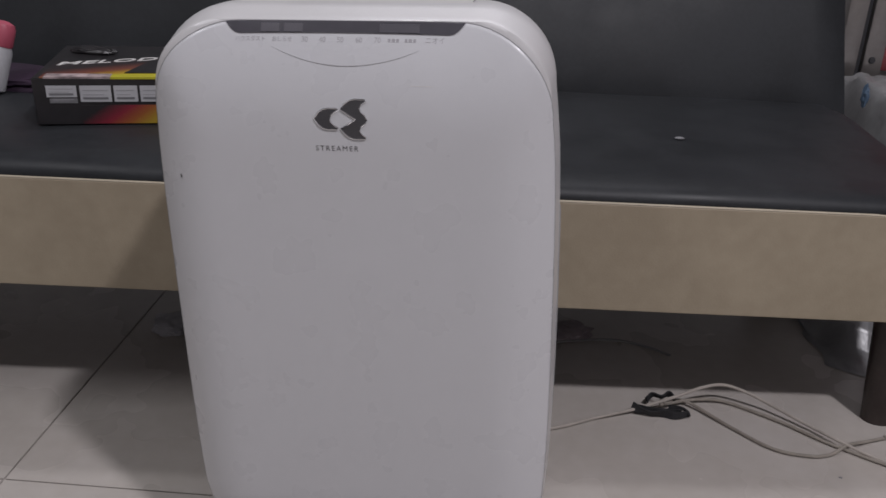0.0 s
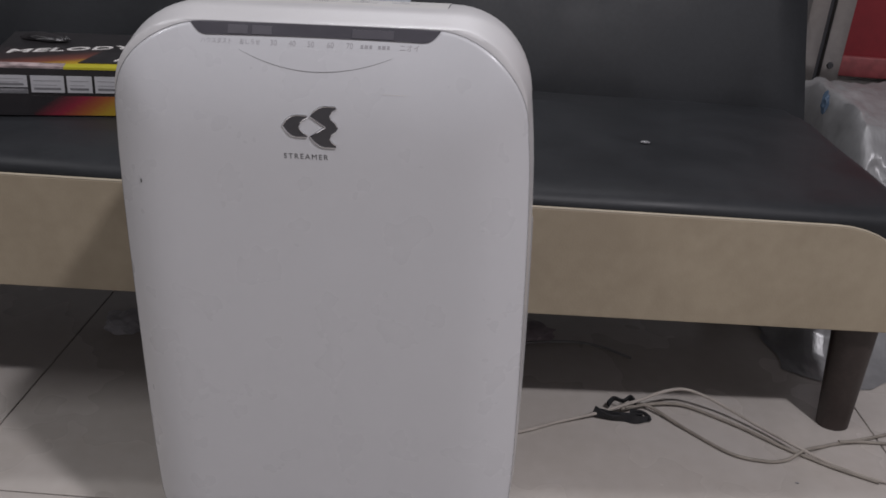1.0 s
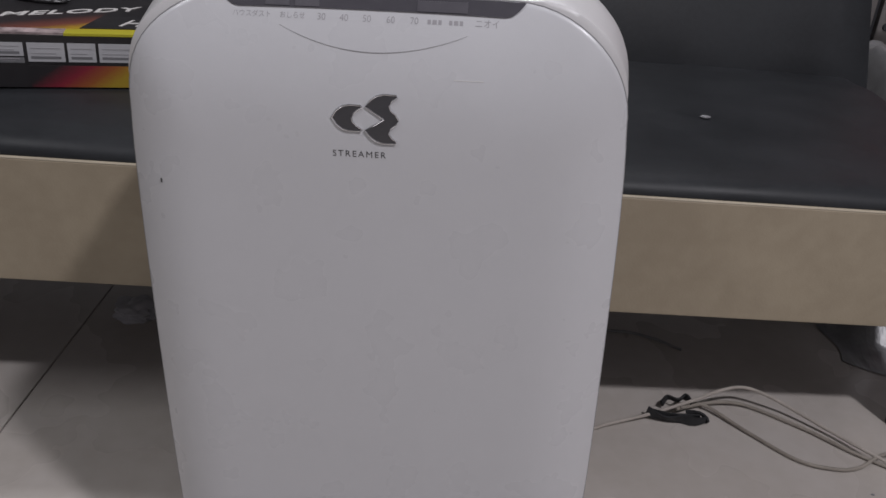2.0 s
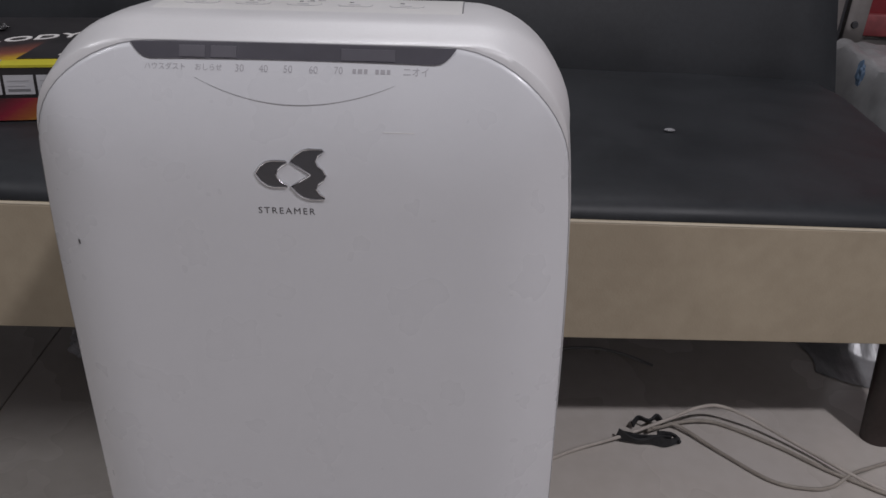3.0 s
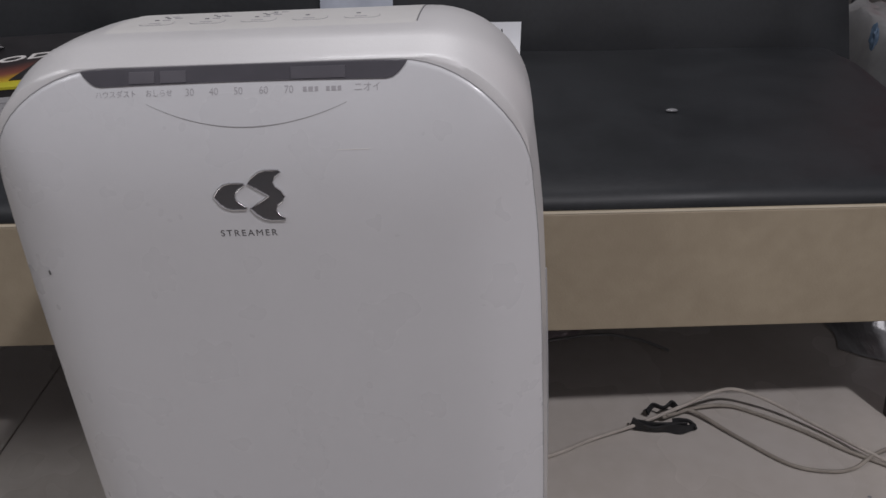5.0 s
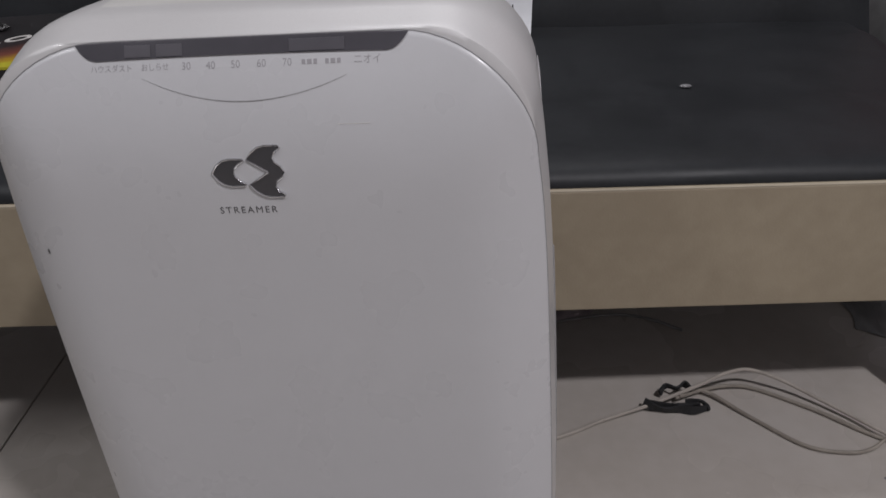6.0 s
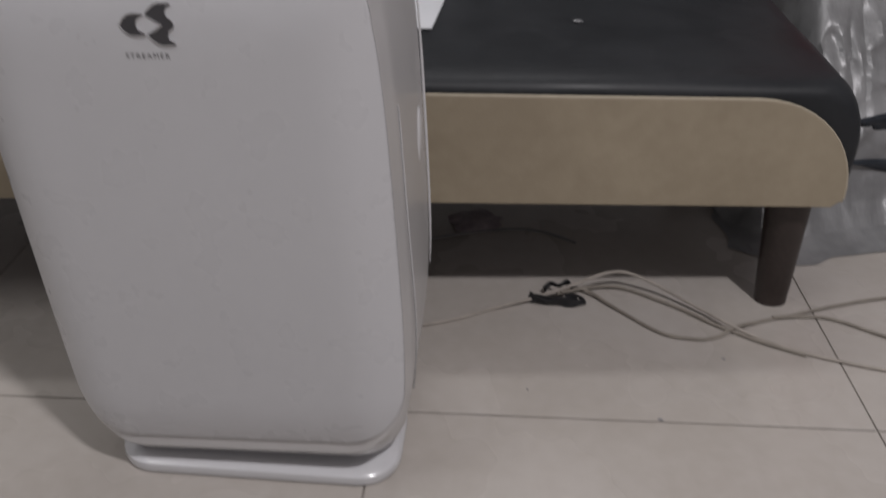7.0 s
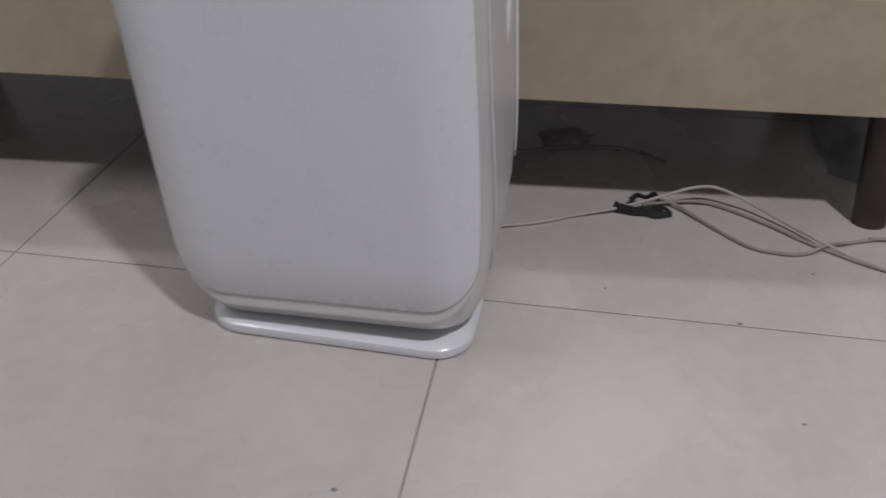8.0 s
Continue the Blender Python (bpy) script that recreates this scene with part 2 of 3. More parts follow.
# this copy is made up too, a housing over the added front fill
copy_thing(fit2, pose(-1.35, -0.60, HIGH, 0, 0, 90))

# metal door frame and red panel beside the sofa's back
door = thing("metal_door", "grey metal door frame with a red panel", "door", (0, 0, 0), kind="structure")


def build_door():
    y = 1.30
    part("stile", box(0.809, 0.850, y - 0.02, y + 0.03, 0, 2.05, 0.003), METAL, door)
    part("stile", box(0.866, 0.908, y - 0.01, y + 0.03, 0, 2.05, 0.004), METAL, door)
    part("channel", box(0.850, 0.866, y + 0.005, y + 0.03, 0, 2.05), SLIT, door, "dark sliding channel")
    part("lower_rail", box(0.908, 1.22, y - 0.004, y + 0.03, 0.335, 0.380, 0.004), PALERED, door, "worn pale red rail")
    part("panel", box(0.908, 1.22, y + 0.008, y + 0.03, 0.380, 2.0), RED, door, "dark red door panel")
    part("kick_panel", box(0.908, 1.22, y + 0.008, y + 0.03, 0.0, 0.335), METAL, door)
    part("stile", box(1.22, 1.30, y - 0.01, y + 0.03, 0, 2.05, 0.004), METAL, door)
    bm = bmesh.new()
    bmesh.ops.create_cone(bm, segments=14, radius1=0.008, radius2=0.006, depth=0.006, cap_ends=True)
    part("screw", moved(bm, Matrix.Translation((0.884, y - 0.012, 0.358)) @ Matrix.Rotation(radians(90), 4, "X")), SLIT, door)


build_door()

# ---------------------------------------------------------------- sofa bed
sofa = thing("sofa_bed", "black leatherette sofa bed with a beige front panel", "sofa", (0, 0, 0))
SLOPE = 0.0147
ON_SOFA = pose(0, 0.307, 0) @ Matrix.Rotation(0.1051, 4, "Z") @ Matrix.Rotation(SLOPE, 4, "Y") @ pose(0, -0.3205, 0)
sofa.matrix_world = ON_SOFA
SEAT_Z, BACK_Y, LEFT_X = 0.3565, 0.835, -1.15
LEAN = math.tan(radians(24))


def sofa_outline(top, right, bottom, rx, rz, low, n_top=70):
    """Section in x and z from the lower left, over the top, to the lower right, with a rounded right shoulder."""
    pts = [(LEFT_X, bottom), (LEFT_X, top)]
    x_end = right - rx
    pts += [(LEFT_X + (x_end - LEFT_X) * k / n_top, top) for k in range(1, n_top + 1)]
    pts += [(x_end + rx * math.sin(a), top - rz + rz * math.cos(a)) for a in (math.pi / 2 * k / 12 for k in range(1, 13))]
    pts += [(right, low), (right - 0.004, bottom + 0.008), (right - 0.014, bottom)]
    return pts


def build_sofa():
    rings = []
    for y, d in ((0.329, 0.022), (0.3305, 0.016), (0.335, 0.010), (0.343, 0.005), (0.355, 0.002), (0.37, 0.0),
                 *((0.37 + 0.53 * k / 34, 0.0) for k in range(1, 35))):
        ring = []
        for x, z in sofa_outline(SEAT_Z - d, 0.735 - 0.6 * d + 0.10 * (y - 0.35), 0.191, 0.066, 0.088, 0.22):
            if z > 0.25:
                z += 0.0035 * noise.noise(Vector((x * 4, y * 5, 0)))
                z -= 0.007 * math.exp(-((x - 0.397) ** 2 + (y - 0.577) ** 2) / 0.0014)
                z -= 0.006 * smoothstep((y - 0.76) / 0.08)
            ring.append((x, y, z))
        rings.append(ring)
    part("seat_cushion", loft(rings), LEATHER, sofa, "black leatherette seat cushion, slightly dimpled")
    # beige front
    outer = sofa_outline(0.3348, 0.7215, 0.186, 0.140, 0.135, 0.196)
    ringsb = [[(x, y, z) for x, z in sofa_outline(0.3348 - d, 0.7215 - d, 0.1883 + d, 0.140 - d, 0.135 - d, 0.196 + d)]
              for y, d in ((0.3205, 0.0016), (0.3212, 0.0004), (0.3225, 0.0), (0.3285, 0.0))]
    for r in ringsb:
        for i, (x, y, z) in enumerate(r):
            r[i] = (x, y, z + (0.0014 * math.sin(x * 5.3 + 0.4) if z < 0.205 else 0.0))
    part("front_panel", loft(ringsb), BEIGE, sofa, "soft beige leatherette front panel", False)
    seam = [Vector((x, 0.3218, z + 0.0006)) for x, z in outer[1:-3]]
    part("piping", tube(seam, 0.0015, 6), PIPING, sofa, "cream seam piping")
    # unseen underside; its grey sets how deep the shade below gets
    part("underside", box(LEFT_X + 0.01, 0.71, 0.335, 0.89, 0.1905, 0.198), LINING, sofa, "dark grey lining cloth underneath")
    # back, leaning
    prof = [(0.018, 0.0), (0.011, 0.025), (0.005, 0.06), (0.001, 0.11), (-0.003, 0.2), (0.0, 0.34), (0.02, 0.385), (0.06, 0.40), (0.10, 0.385), (0.115, 0.34), (0.115, 0.0)]
    ringsk = []
    for k in range(61):
        x = LEFT_X + (0.772 - LEFT_X) * k / 60
        e = min(1, (k / 60) * 30, (1 - k / 60) * 60 + 0.25)
        ringsk.append([(x - 0.05 * (h - 0.04) * smoothstep((x - 0.2) / 0.46), BACK_Y + 0.02 * (1 - e) + (p * e if p > 0 else p) + h * LEAN + 0.003 * noise.noise(Vector((x * 3, h * 6, 2))),
                        SEAT_Z - 0.03 + h) for p, h in prof])
    part("backrest", loft(ringsk), LEATHER, sofa, "leaning black leatherette backrest")
    # tuft tag
    bm = bmesh.new()
    bmesh.ops.create_uvsphere(bm, u_segments=16, v_segments=8, radius=1)
    for v in bm.verts:
        v.co = Vector((0.397 + v.co.x * 0.0079, 0.5745 + v.co.y * 0.0040, SEAT_Z - 0.0045 + v.co.z * 0.0024))
    part("tuft_button", bm, TAG, sofa, "small pale tuft button")
    # legs: tapered, oval, splayed
    for lx, s in ((0.670, 1), (-0.88, -1)):
        for ly, t in ((0.364, 1), (0.80, -1)):
            rr = []
            for k in range(9):
                q = k / 8
                w = 0.0230 + 0.0092 * q
                cx, cy = lx + s * (0.001 + 0.012 * (1 - q)), ly - t * 0.002 * (1 - q)
                low = SLOPE * lx
                rr.append([(cx + w * math.cos(a), cy + 0.8 * w * math.sin(a), low + (0.193 - low) * q) for a in (math.tau * i / 24 for i in range(24))])
            part("leg", loft(rr), LEGWOOD, sofa, "dark brown tapered wooden leg")


build_sofa()

# ---------------------------------------------------------------- air purifier
purifier = thing("air_purifier", "white plastic air purifier standing on tiles", "air purifier", (0.0170, 0, 0))
TIP = 0.036
purifier.rotation_euler.y = -TIP


def half_width(z):
    return float(np.interp(z, (0.05, 0.08, 0.11, 0.14, 0.17, 0.2, 0.25, 0.3, 0.35, 0.4, 0.44, 0.48, 0.515, 0.55, 0.6),
                           (0.170, 0.1742, 0.1772, 0.1792, 0.1803, 0.1807, 0.1806, 0.1800, 0.1792, 0.1782, 0.1769, 0.1749, 0.1712, 0.1667, 0.160)))


def outline(inset, top, bottom, r_top, r_bot, n_side=22, n_arc=14, n_flat=16):
    """Rounded upright section, round from the middle of the foot, with sides that widen downwards."""
    right = []
    wb, wt = half_width(bottom + r_bot) - inset, half_width(top - r_top) - inset
    right += [((wb - r_bot) * k / n_flat, bottom) for k in range(n_flat)]
    right += [(wb - r_bot + r_bot * math.sin(a), bottom + r_bot - r_bot * math.cos(a)) for a in (math.pi / 2 * k / n_arc for k in range(n_arc + 1))]
    z0, z1 = bottom + r_bot, top - r_top
    right += [(half_width(z0 + (z1 - z0) * k / n_side) - inset, z0 + (z1 - z0) * k / n_side) for k in range(1, n_side)]
    right += [(wt - r_top + r_top * math.cos(a), top - r_top + r_top * math.sin(a)) for a in (math.pi / 2 * k / n_arc for k in range(n_arc + 1))]
    right += [((wt - r_top) * (1 - k / n_flat), top) for k in range(1, n_flat + 1)]
    left = [(-x, z) for x, z in right[-2:0:-1]]
    return right + left


def top_drop(y):
    """How far the top lies below its highest level at a depth."""
    return float(np.interp(y, (0.03, 0.08, 0.10, 0.12, 0.14, 0.16, 0.18, 0.20, 0.23, 0.27), (0.0, 0.0005, 0.0015, 0.0035, 0.0065, 0.011, 0.017, 0.024, 0.034, 0.048)))


def front_y(x, z):
    """Depth of the bowed front."""
    up = 0.024 * max(0, (z - 0.490) / 0.093) ** 2.3 * (1 - 0.22 * smoothstep((abs(x) - 0.075) / 0.09))
    aside = 0.023 * max(0, (abs(x) - 0.118) / 0.055) ** 2.2
    y = math.hypot(up, aside) + 0.008 * max(0, (0.125 - z) / 0.06) ** 2
    return y


def conform(cells_x, cells_z, shape, lift, thick=0.0016):
    """A thin piece that follows the front; shape maps (u, v) in 0..1 to x and z."""
    rows = [[Vector((x, front_y(x, z) - lift, z)) for x, z in (shape(i / cells_x, j / cells_z) for i in range(cells_x + 1))] for j in range(cells_z + 1)]
    bm = bmesh.new()
    front = [[bm.verts.new(p) for p in r] for r in rows]
    rear = [[bm.verts.new(p + Vector((0, thick, 0))) for p in r] for r in rows]
    for j in range(cells_z):
        for i in range(cells_x):
            bm.faces.new((front[j][i], front[j][i + 1], front[j + 1][i + 1], front[j + 1][i]))
            bm.faces.new((rear[j][i], rear[j + 1][i], rear[j + 1][i + 1], rear[j][i + 1]))
    rim = [(j, 0) for j in range(cells_z)] + [(cells_z, i) for i in range(cells_x)] + [(j, cells_x) for j in range(cells_z, 0, -1)] + [(0, i) for i in range(cells_x, 0, -1)]
    for (a, b), (c, d) in zip(rim, rim[1:] + rim[:1]):
        bm.faces.new((front[a][b], front[c][d], rear[c][d], rear[a][b]))
    return bm


def bowed(bm):
    for v in bm.verts:
        v.co.y += front_y(v.co.x, v.co.z)
    return bm


def build_purifier():
    # shell
    rings = []
    for y, d, e in ((0.021, 0.060, 0.070), (0.0140, 0.013, 0.0180), (0.0132, 0.0070, 0.0112), (0.0134, 0.0050, 0.0092), (0.0152, 0.0045, 0.0083), (0.0200, 0.0039, 0.0068), (0.0285, 0.0029, 0.0046), (0.0370, 0.0018, 0.0021),
                    (0.0425, 0.0011, 0.0010), (0.0485, 0.0005, 0.0004), (0.058, 0.0, 0.0), (0.075, 0.0, 0.0), (0.09, 0.0, 0.0), (0.11, 0.0, 0.0), (0.13, 0.0, 0.0), (0.15, 0.0, 0.0),
                    (0.21, 0.001, 0.001), (0.260, 0.003, 0.003), (0.275, 0.008, 0.008), (0.282, 0.016, 0.016), (0.284, 0.03, 0.03)):
        ring = outline(d, 0.5940 - e, 0.046 + d, 0.064 + 0.006 * smoothstep((y - 0.05) / 0.07) - 0.4 * d, 0.070 - 0.4 * d)
        front = 1 - smoothstep((y - 0.02) / 0.055)
        moved_ring = [(x, y + front * (front_y(min(abs(x), half_width(z) - 0.005), min(max(z, 0.066), 0.5838)) - 0.0120), z) for x, z in ring]
        rings.append([(x, yy, z - top_drop(yy) * smoothstep((z - 0.42) / 0.16)) for x, yy, z in moved_ring])
    shell_bm = loft(rings)
    shell_tree = BVHTree.FromBMesh(shell_bm)
    part("shell", shell_bm, SHELL, purifier, "pearl white plastic shell with rounded shoulders")
    # front panel
    edge = outline(0.005, 0.5838, 0.0670, 0.078, 0.062)
    cx, cz = 0.0, 0.33
    rings = []
    for s in (1.0, 0.9965, 0.99, 0.975, 0.95, 0.92, 0.88, 0.83, 0.77, 0.7, 0.6, 0.48, 0.34, 0.18, 0.03):
        pts = [(cx + (x - cx) * s, cz + (z - cz) * s) for x, z in edge]
        extra = 0.0009 if s == 1.0 else 0.0001 if s > 0.995 else 0.0
        rings.append([(x, front_y(x, z) + extra, z) for x, z in pts])
    back = [(x * 0.985, front_y(x, z) + 0.014, cz + (z - cz) * 0.985) for x, z in edge]
    back2 = [(x, front_y(x, z) + 0.012, z) for x, z in edge]
    part("front_panel", loft([back, back2, *rings]), PANEL, purifier, "glossy white bowed front panel")
    # grey tube along the panel edge, painting in the gap's shadow line
    loop = [Vector((x * 1.001, front_y(x, z) + 0.0012, z + (0.0004 if z > 0.3 else -0.0004))) for x, z in edge]
    part("panel_seam", tube(loop + loop[:1], 0.00036, 5), SEAM, purifier, "grey line drawn as the shadow gap round the front panel")
    # recessed band and foot

    def plan_ring(w, y0, y1, r, z, n=10):
        out = []
        for cxx, cyy, a0 in ((w - r, y1 - r, 0), (-w + r, y1 - r, 90), (-w + r, y0 + r, 180), (w - r, y0 + r, 270)):
            out += [(cxx + r * math.cos(radians(a0 + 90 * k / n)), cyy + r * math.sin(radians(a0 + 90 * k / n)), z) for k in range(n + 1)]
        return out

    part("lower_band", loft([plan_ring(0.1450, 0.036, 0.27, 0.045, 0.0260), plan_ring(0.1550, 0.0300, 0.276, 0.046, 0.0265), plan_ring(0.1590, 0.0275, 0.278, 0.047, 0.0290),
                             plan_ring(0.1660, 0.0225, 0.279, 0.05, 0.045), plan_ring(0.1700, 0.0190, 0.280, 0.052, 0.066), plan_ring(0.1720, 0.018, 0.280, 0.052, 0.10)]),
         SHELL, purifier, "shaded lower band of the shell")
    # near-black block, the shadow between band and foot put into its colour
    part("foot_gap", loft([plan_ring(0.136, 0.046, 0.26, 0.04, 0.0055), plan_ring(0.136, 0.046, 0.26, 0.04, 0.032)]), SLIT, purifier, "near-black filler painted as the shadow above the foot")
    part("foot", loft([plan_ring(0.155, 0.0165, 0.150, 0.042, 0.0), plan_ring(0.1585, 0.0130, 0.153, 0.045, 0.0025), plan_ring(0.1595, 0.0118, 0.154, 0.046, 0.008),
                       plan_ring(0.1585, 0.0130, 0.153, 0.045, 0.0135), plan_ring(0.155, 0.0175, 0.150, 0.043, 0.0172), plan_ring(0.134, 0.050, 0.140, 0.04, 0.0200)]), BASE, purifier, "white foot plate").matrix_local = Matrix.Translation((0.001, 0, 0)) @ Matrix.Rotation(TIP, 4, "Y")
    # display strip with windows
    def strip(u, v):
        half = 0.0850 + 0.0124 * v ** 0.5
        return (2 * u - 1) * half - 0.0022, 0.5750 + 0.0086 * v + 0.0008 * (1 - (2 * u - 1) ** 2)

    disp = part("display", conform(60, 12, strip, 0.0008), DISPLAY, purifier, "smoked grey display strip")
    for a, b in ((-0.070, -0.0545), (-0.051, -0.0355), (0.027, 0.059)):
        part("display_window", conform(12, 4, lambda u, v: (a + (b - a) * u, 0.5764 + 0.0060 * v), 0.0013, 0.001), WINDOW, disp)
    # smile groove
    arc = [Vector((x, front_y(x, z) - 0.00005, z)) for x, z in ((-0.0606 + 0.120 * k / 40, 0.5513 + (0.0138 if k < 20 else 0.0120) * abs(k / 20 - 1) ** 2) for k in range(41))]
    part("grip_seam", tube(arc, [0.00034 * (0.3 + 0.65 * math.sin(math.pi * k / 40)) for k in range(41)], 6), SEAM, purifier, "curved finger grip seam")
    # emblem of three chevrons
    half = [(0.0, 0.0), (0.003, 0.0042), (0.0065, 0.0066), (0.0105, 0.0075), (0.018, 0.0074), (0.0188, 0.0064), (0.0155, 0.0046), (0.0130, 0.0022), (0.0124, 0.0)]
    left = half + [(x, -z) for x, z in half[-2:0:-1]]
    up = [(0.0115, 0.0), (0.0050, 0.0040), (0.0, 0.0069), (0.0032, 0.0108), (0.0068, 0.0132), (0.0108, 0.0142), (0.0188, 0.0141), (0.0196, 0.0129), (0.0164, 0.0108),
          (0.0146, 0.0080), (0.0158, 0.0052), (0.0188, 0.0030), (0.0204, 0.0)]
    right = up + [(x, -z) for x, z in up[-2:0:-1]]
    for pts, dx in ((left, -0.0228), (right, -0.0022)):
        pts = [((x + dx) * 1.066 - 0.0016, z * 1.13 + 0.5103) for x, z in pts]
        bm = loft([[(x, 0.0006, z) for x, z in pts], [(x, -0.0004, z) for x, z in pts]])
        piece = part("emblem", bowed(bm), INLAY, purifier, "dark grey emblem with chrome edges", False)
        rim = [Vector((x, front_y(x, z) - 0.0004, z)) for x, z in pts]
        part("chrome_edge", tube(rim + rim[:1], 0.00055, 6), CHROME, piece, "bright chrome edge")
    bm = lettering("STREAMER", 0.0062, 1.30, 0.0003, 0.00002)
    part("lettering", moved(bm, Matrix.Translation((-0.0080, 0.0002, 0.4855))), PRINT, purifier, "small grey lettering", False)
    # printed row under the display
    for text, x, size, m in (("ハウスダスト", -0.0786, 0.0042, FAINT), ("おしらせ", -0.0524, 0.0042, FAINT), ("30", -0.0338, 0.0056, FAINT), ("40", -0.0193, 0.0056, FAINT),
                             ("50", -0.0047, 0.0056, FAINT), ("60", 0.0105, 0.0056, FAINT), ("70", 0.0255, 0.0056, FAINT), ("ニオイ", 0.0718, 0.0054, FAINT)):
        z = 0.5706
        bm = lettering(text, size, 1.0, 0.0003, 0.00006)
        part("lettering", bowed(moved(bm, Matrix.Translation((x, 0.0001, z)))), m, purifier, "", False)
    for k in (0, 1, 2, 4, 5, 6):
        x, w = 0.0350 + 0.0034 * k, 0.0020 + 0.0006 * (k % 2)
        part("print_bar", conform(3, 1, lambda u, v: (x - w / 2 + w * u, 0.5694 + 0.0024 * v), 0.0002, 0.0006), FAINT, purifier)
    # pale scratch line
    part("scratch", conform(8, 1, lambda u, v: (0.0525 + 0.019 * u, 0.5370 + 0.0003 * v), 0.00004, 0.0004), WHITEINK, purifier)
    part("mark", conform(2, 2, lambda u, v: (-0.1480 + 0.0012 * u, 0.4545 + 0.003 * v), 0.0003, 0.0006), PRINT, purifier, "tiny dark mark")
    # control plate with buttons on the top
    def top_z(x, y):
        return shell_tree.ray_cast(Vector((x, y, 1)), Vector((0, 0, -1)))[0].z

    def plate_ring(x0, x1, y0, y1, r, lift, n=6):
        out = []
        for cxx, cyy, a0 in ((x1 - r, y1 - r, 0), (x0 + r, y1 - r, 90), (x0 + r, y0 + r, 180), (x1 - r, y0 + r, 270)):
            for k in range(n + 1):
                x, y = cxx + r * math.cos(radians(a0 + 90 * k / n)), cyy + r * math.sin(radians(a0 + 90 * k / n))
                out.append((x, y, top_z(x, y) + lift))
        return out

    nx, ny, low, high = 36, 12, [], []
    for j in range(ny + 1):
        for i in range(nx + 1):
            x, y = -0.102 + 0.199 * i / nx, 0.070 + 0.072 * j / ny
            high.append((x, y, top_z(x, y) + 0.0006 * smoothstep((y - 0.070) / 0.008)))
            low.append((x, y, top_z(x, y) - 0.002))
    bm = bmesh.new()
    hv, lv = [bm.verts.new(p) for p in high], [bm.verts.new(p) for p in low]
    w = nx + 1
    for j in range(ny):
        for i in range(nx):
            a = j * w + i
            bm.faces.new((hv[a], hv[a + 1], hv[a + w + 1], hv[a + w]))
            bm.faces.new((lv[a], lv[a + w], lv[a + w + 1], lv[a + 1]))
    rim = [i for i in range(w)] + [j * w + nx for j in range(1, ny + 1)] + [ny * w + i for i in range(nx - 1, -1, -1)] + [j * w for j in range(ny - 1, 0, -1)]
    for a, b in zip(rim, rim[1:] + rim[:1]):
        bm.faces.new((hv[b], hv[a], lv[a], lv[b]))
    plate = part("control_plate", bm, PLATE, purifier, "cream control plate")
    pts = [Vector((x, y, top_z(x, y) + 0.0003)) for x, y in ((0.0975, 0.074 + 0.066 * k / 12) for k in range(13))]
    part("plate_seam", tube(pts, 0.0004, 5), GREYINK, plate, "fine seam beside the control plate")
    for k in range(5):
        bx = -0.0755 + 0.034 * k
        part("button", loft([plate_ring(bx - 0.0115, bx + 0.0115, 0.0850, 0.099, 0.0055, 0.0), plate_ring(bx - 0.0115, bx + 0.0115, 0.0850, 0.099, 0.0055, 0.0008)]), BAND, plate, "flat oval button")
        part("button_face", loft([plate_ring(bx - 0.0111, bx + 0.0111, 0.0855, 0.0985, 0.0052, 0.0004), plate_ring(bx - 0.0110, bx + 0.0110, 0.0856, 0.0984, 0.0052, 0.0010)]), PLATE, plate)
        part("button_print", loft([plate_ring(bx - 0.0045, bx + 0.0035, 0.0885, 0.0905, 0.0008, 0.0009), plate_ring(bx - 0.0045, bx + 0.0035, 0.0885, 0.0905, 0.0008, 0.0012)]), BAND, plate)
        for i in range((3, 3, 4, 1, 1)[k]):
            px = bx - 0.004 + 0.005 * (i % 2) + 0.001 * i
            py = 0.102 + 0.0065 * i
            part("indicator", loft([plate_ring(px - 0.0014, px + 0.0014, py, py + 0.002, 0.0008, 0.0), plate_ring(px - 0.0014, px + 0.0014, py, py + 0.002, 0.0008, 0.0010)]), GREYINK, plate)
            if k < 3:
                part("indicator_print", loft([plate_ring(px + 0.004, px + 0.009, py, py + 0.0018, 0.0005, 0.0), plate_ring(px + 0.004, px + 0.009, py, py + 0.0018, 0.0005, 0.0009)]), FAINT, plate)
    # side slits and hand grips
    for s in (1, -1):
        def side_x(z):
            return s * (half_width(z) + 0.0002)

        pts = [Vector((side_x(z), 0.062 + 0.026 * smoothstep((0.35 - z) / 0.26), z)) for z in (0.075 + 0.345 * k / 24 for k in range(25))]
        part("side_slit", tube(pts, 0.0009, 6), SEAM, purifier, "grey air inlet gap")
        pts = [p + Vector((-0.0004 * s, 0.007, 0)) for p in pts]
        part("side_rib", tube(pts, [0.0004 + 0.0010 * math.sin(math.pi * k / 24) ** 0.5 for k in range(25)], 6), BASE, purifier, "thin white moulded rib")
        # added white strip that draws the bright line on the rear edge
        pts = [Vector((side_x(z) - 0.0012 * s, 0.262, z)) for z in (0.13 + 0.36 * k / 24 for k in range(25))]
        part("rear_rib", tube(pts, [0.0004 + 0.0014 * math.sin(math.pi * k / 24) ** 0.5 for k in range(25)], 6), BASE, purifier, "thin white strip drawn as the bright line of the back edge")
        bm = bmesh.new()
        bmesh.ops.create_uvsphere(bm, u_segments=20, v_segments=12, radius=1)
        for v in bm.verts:
            x, y, z = v.co
            v.co = Vector((side_x(0.326) - s * 0.0022 + 0.0042 * x, 0.200 + 0.018 * y + 0.008 * z, 0.330 + 0.031 * z))
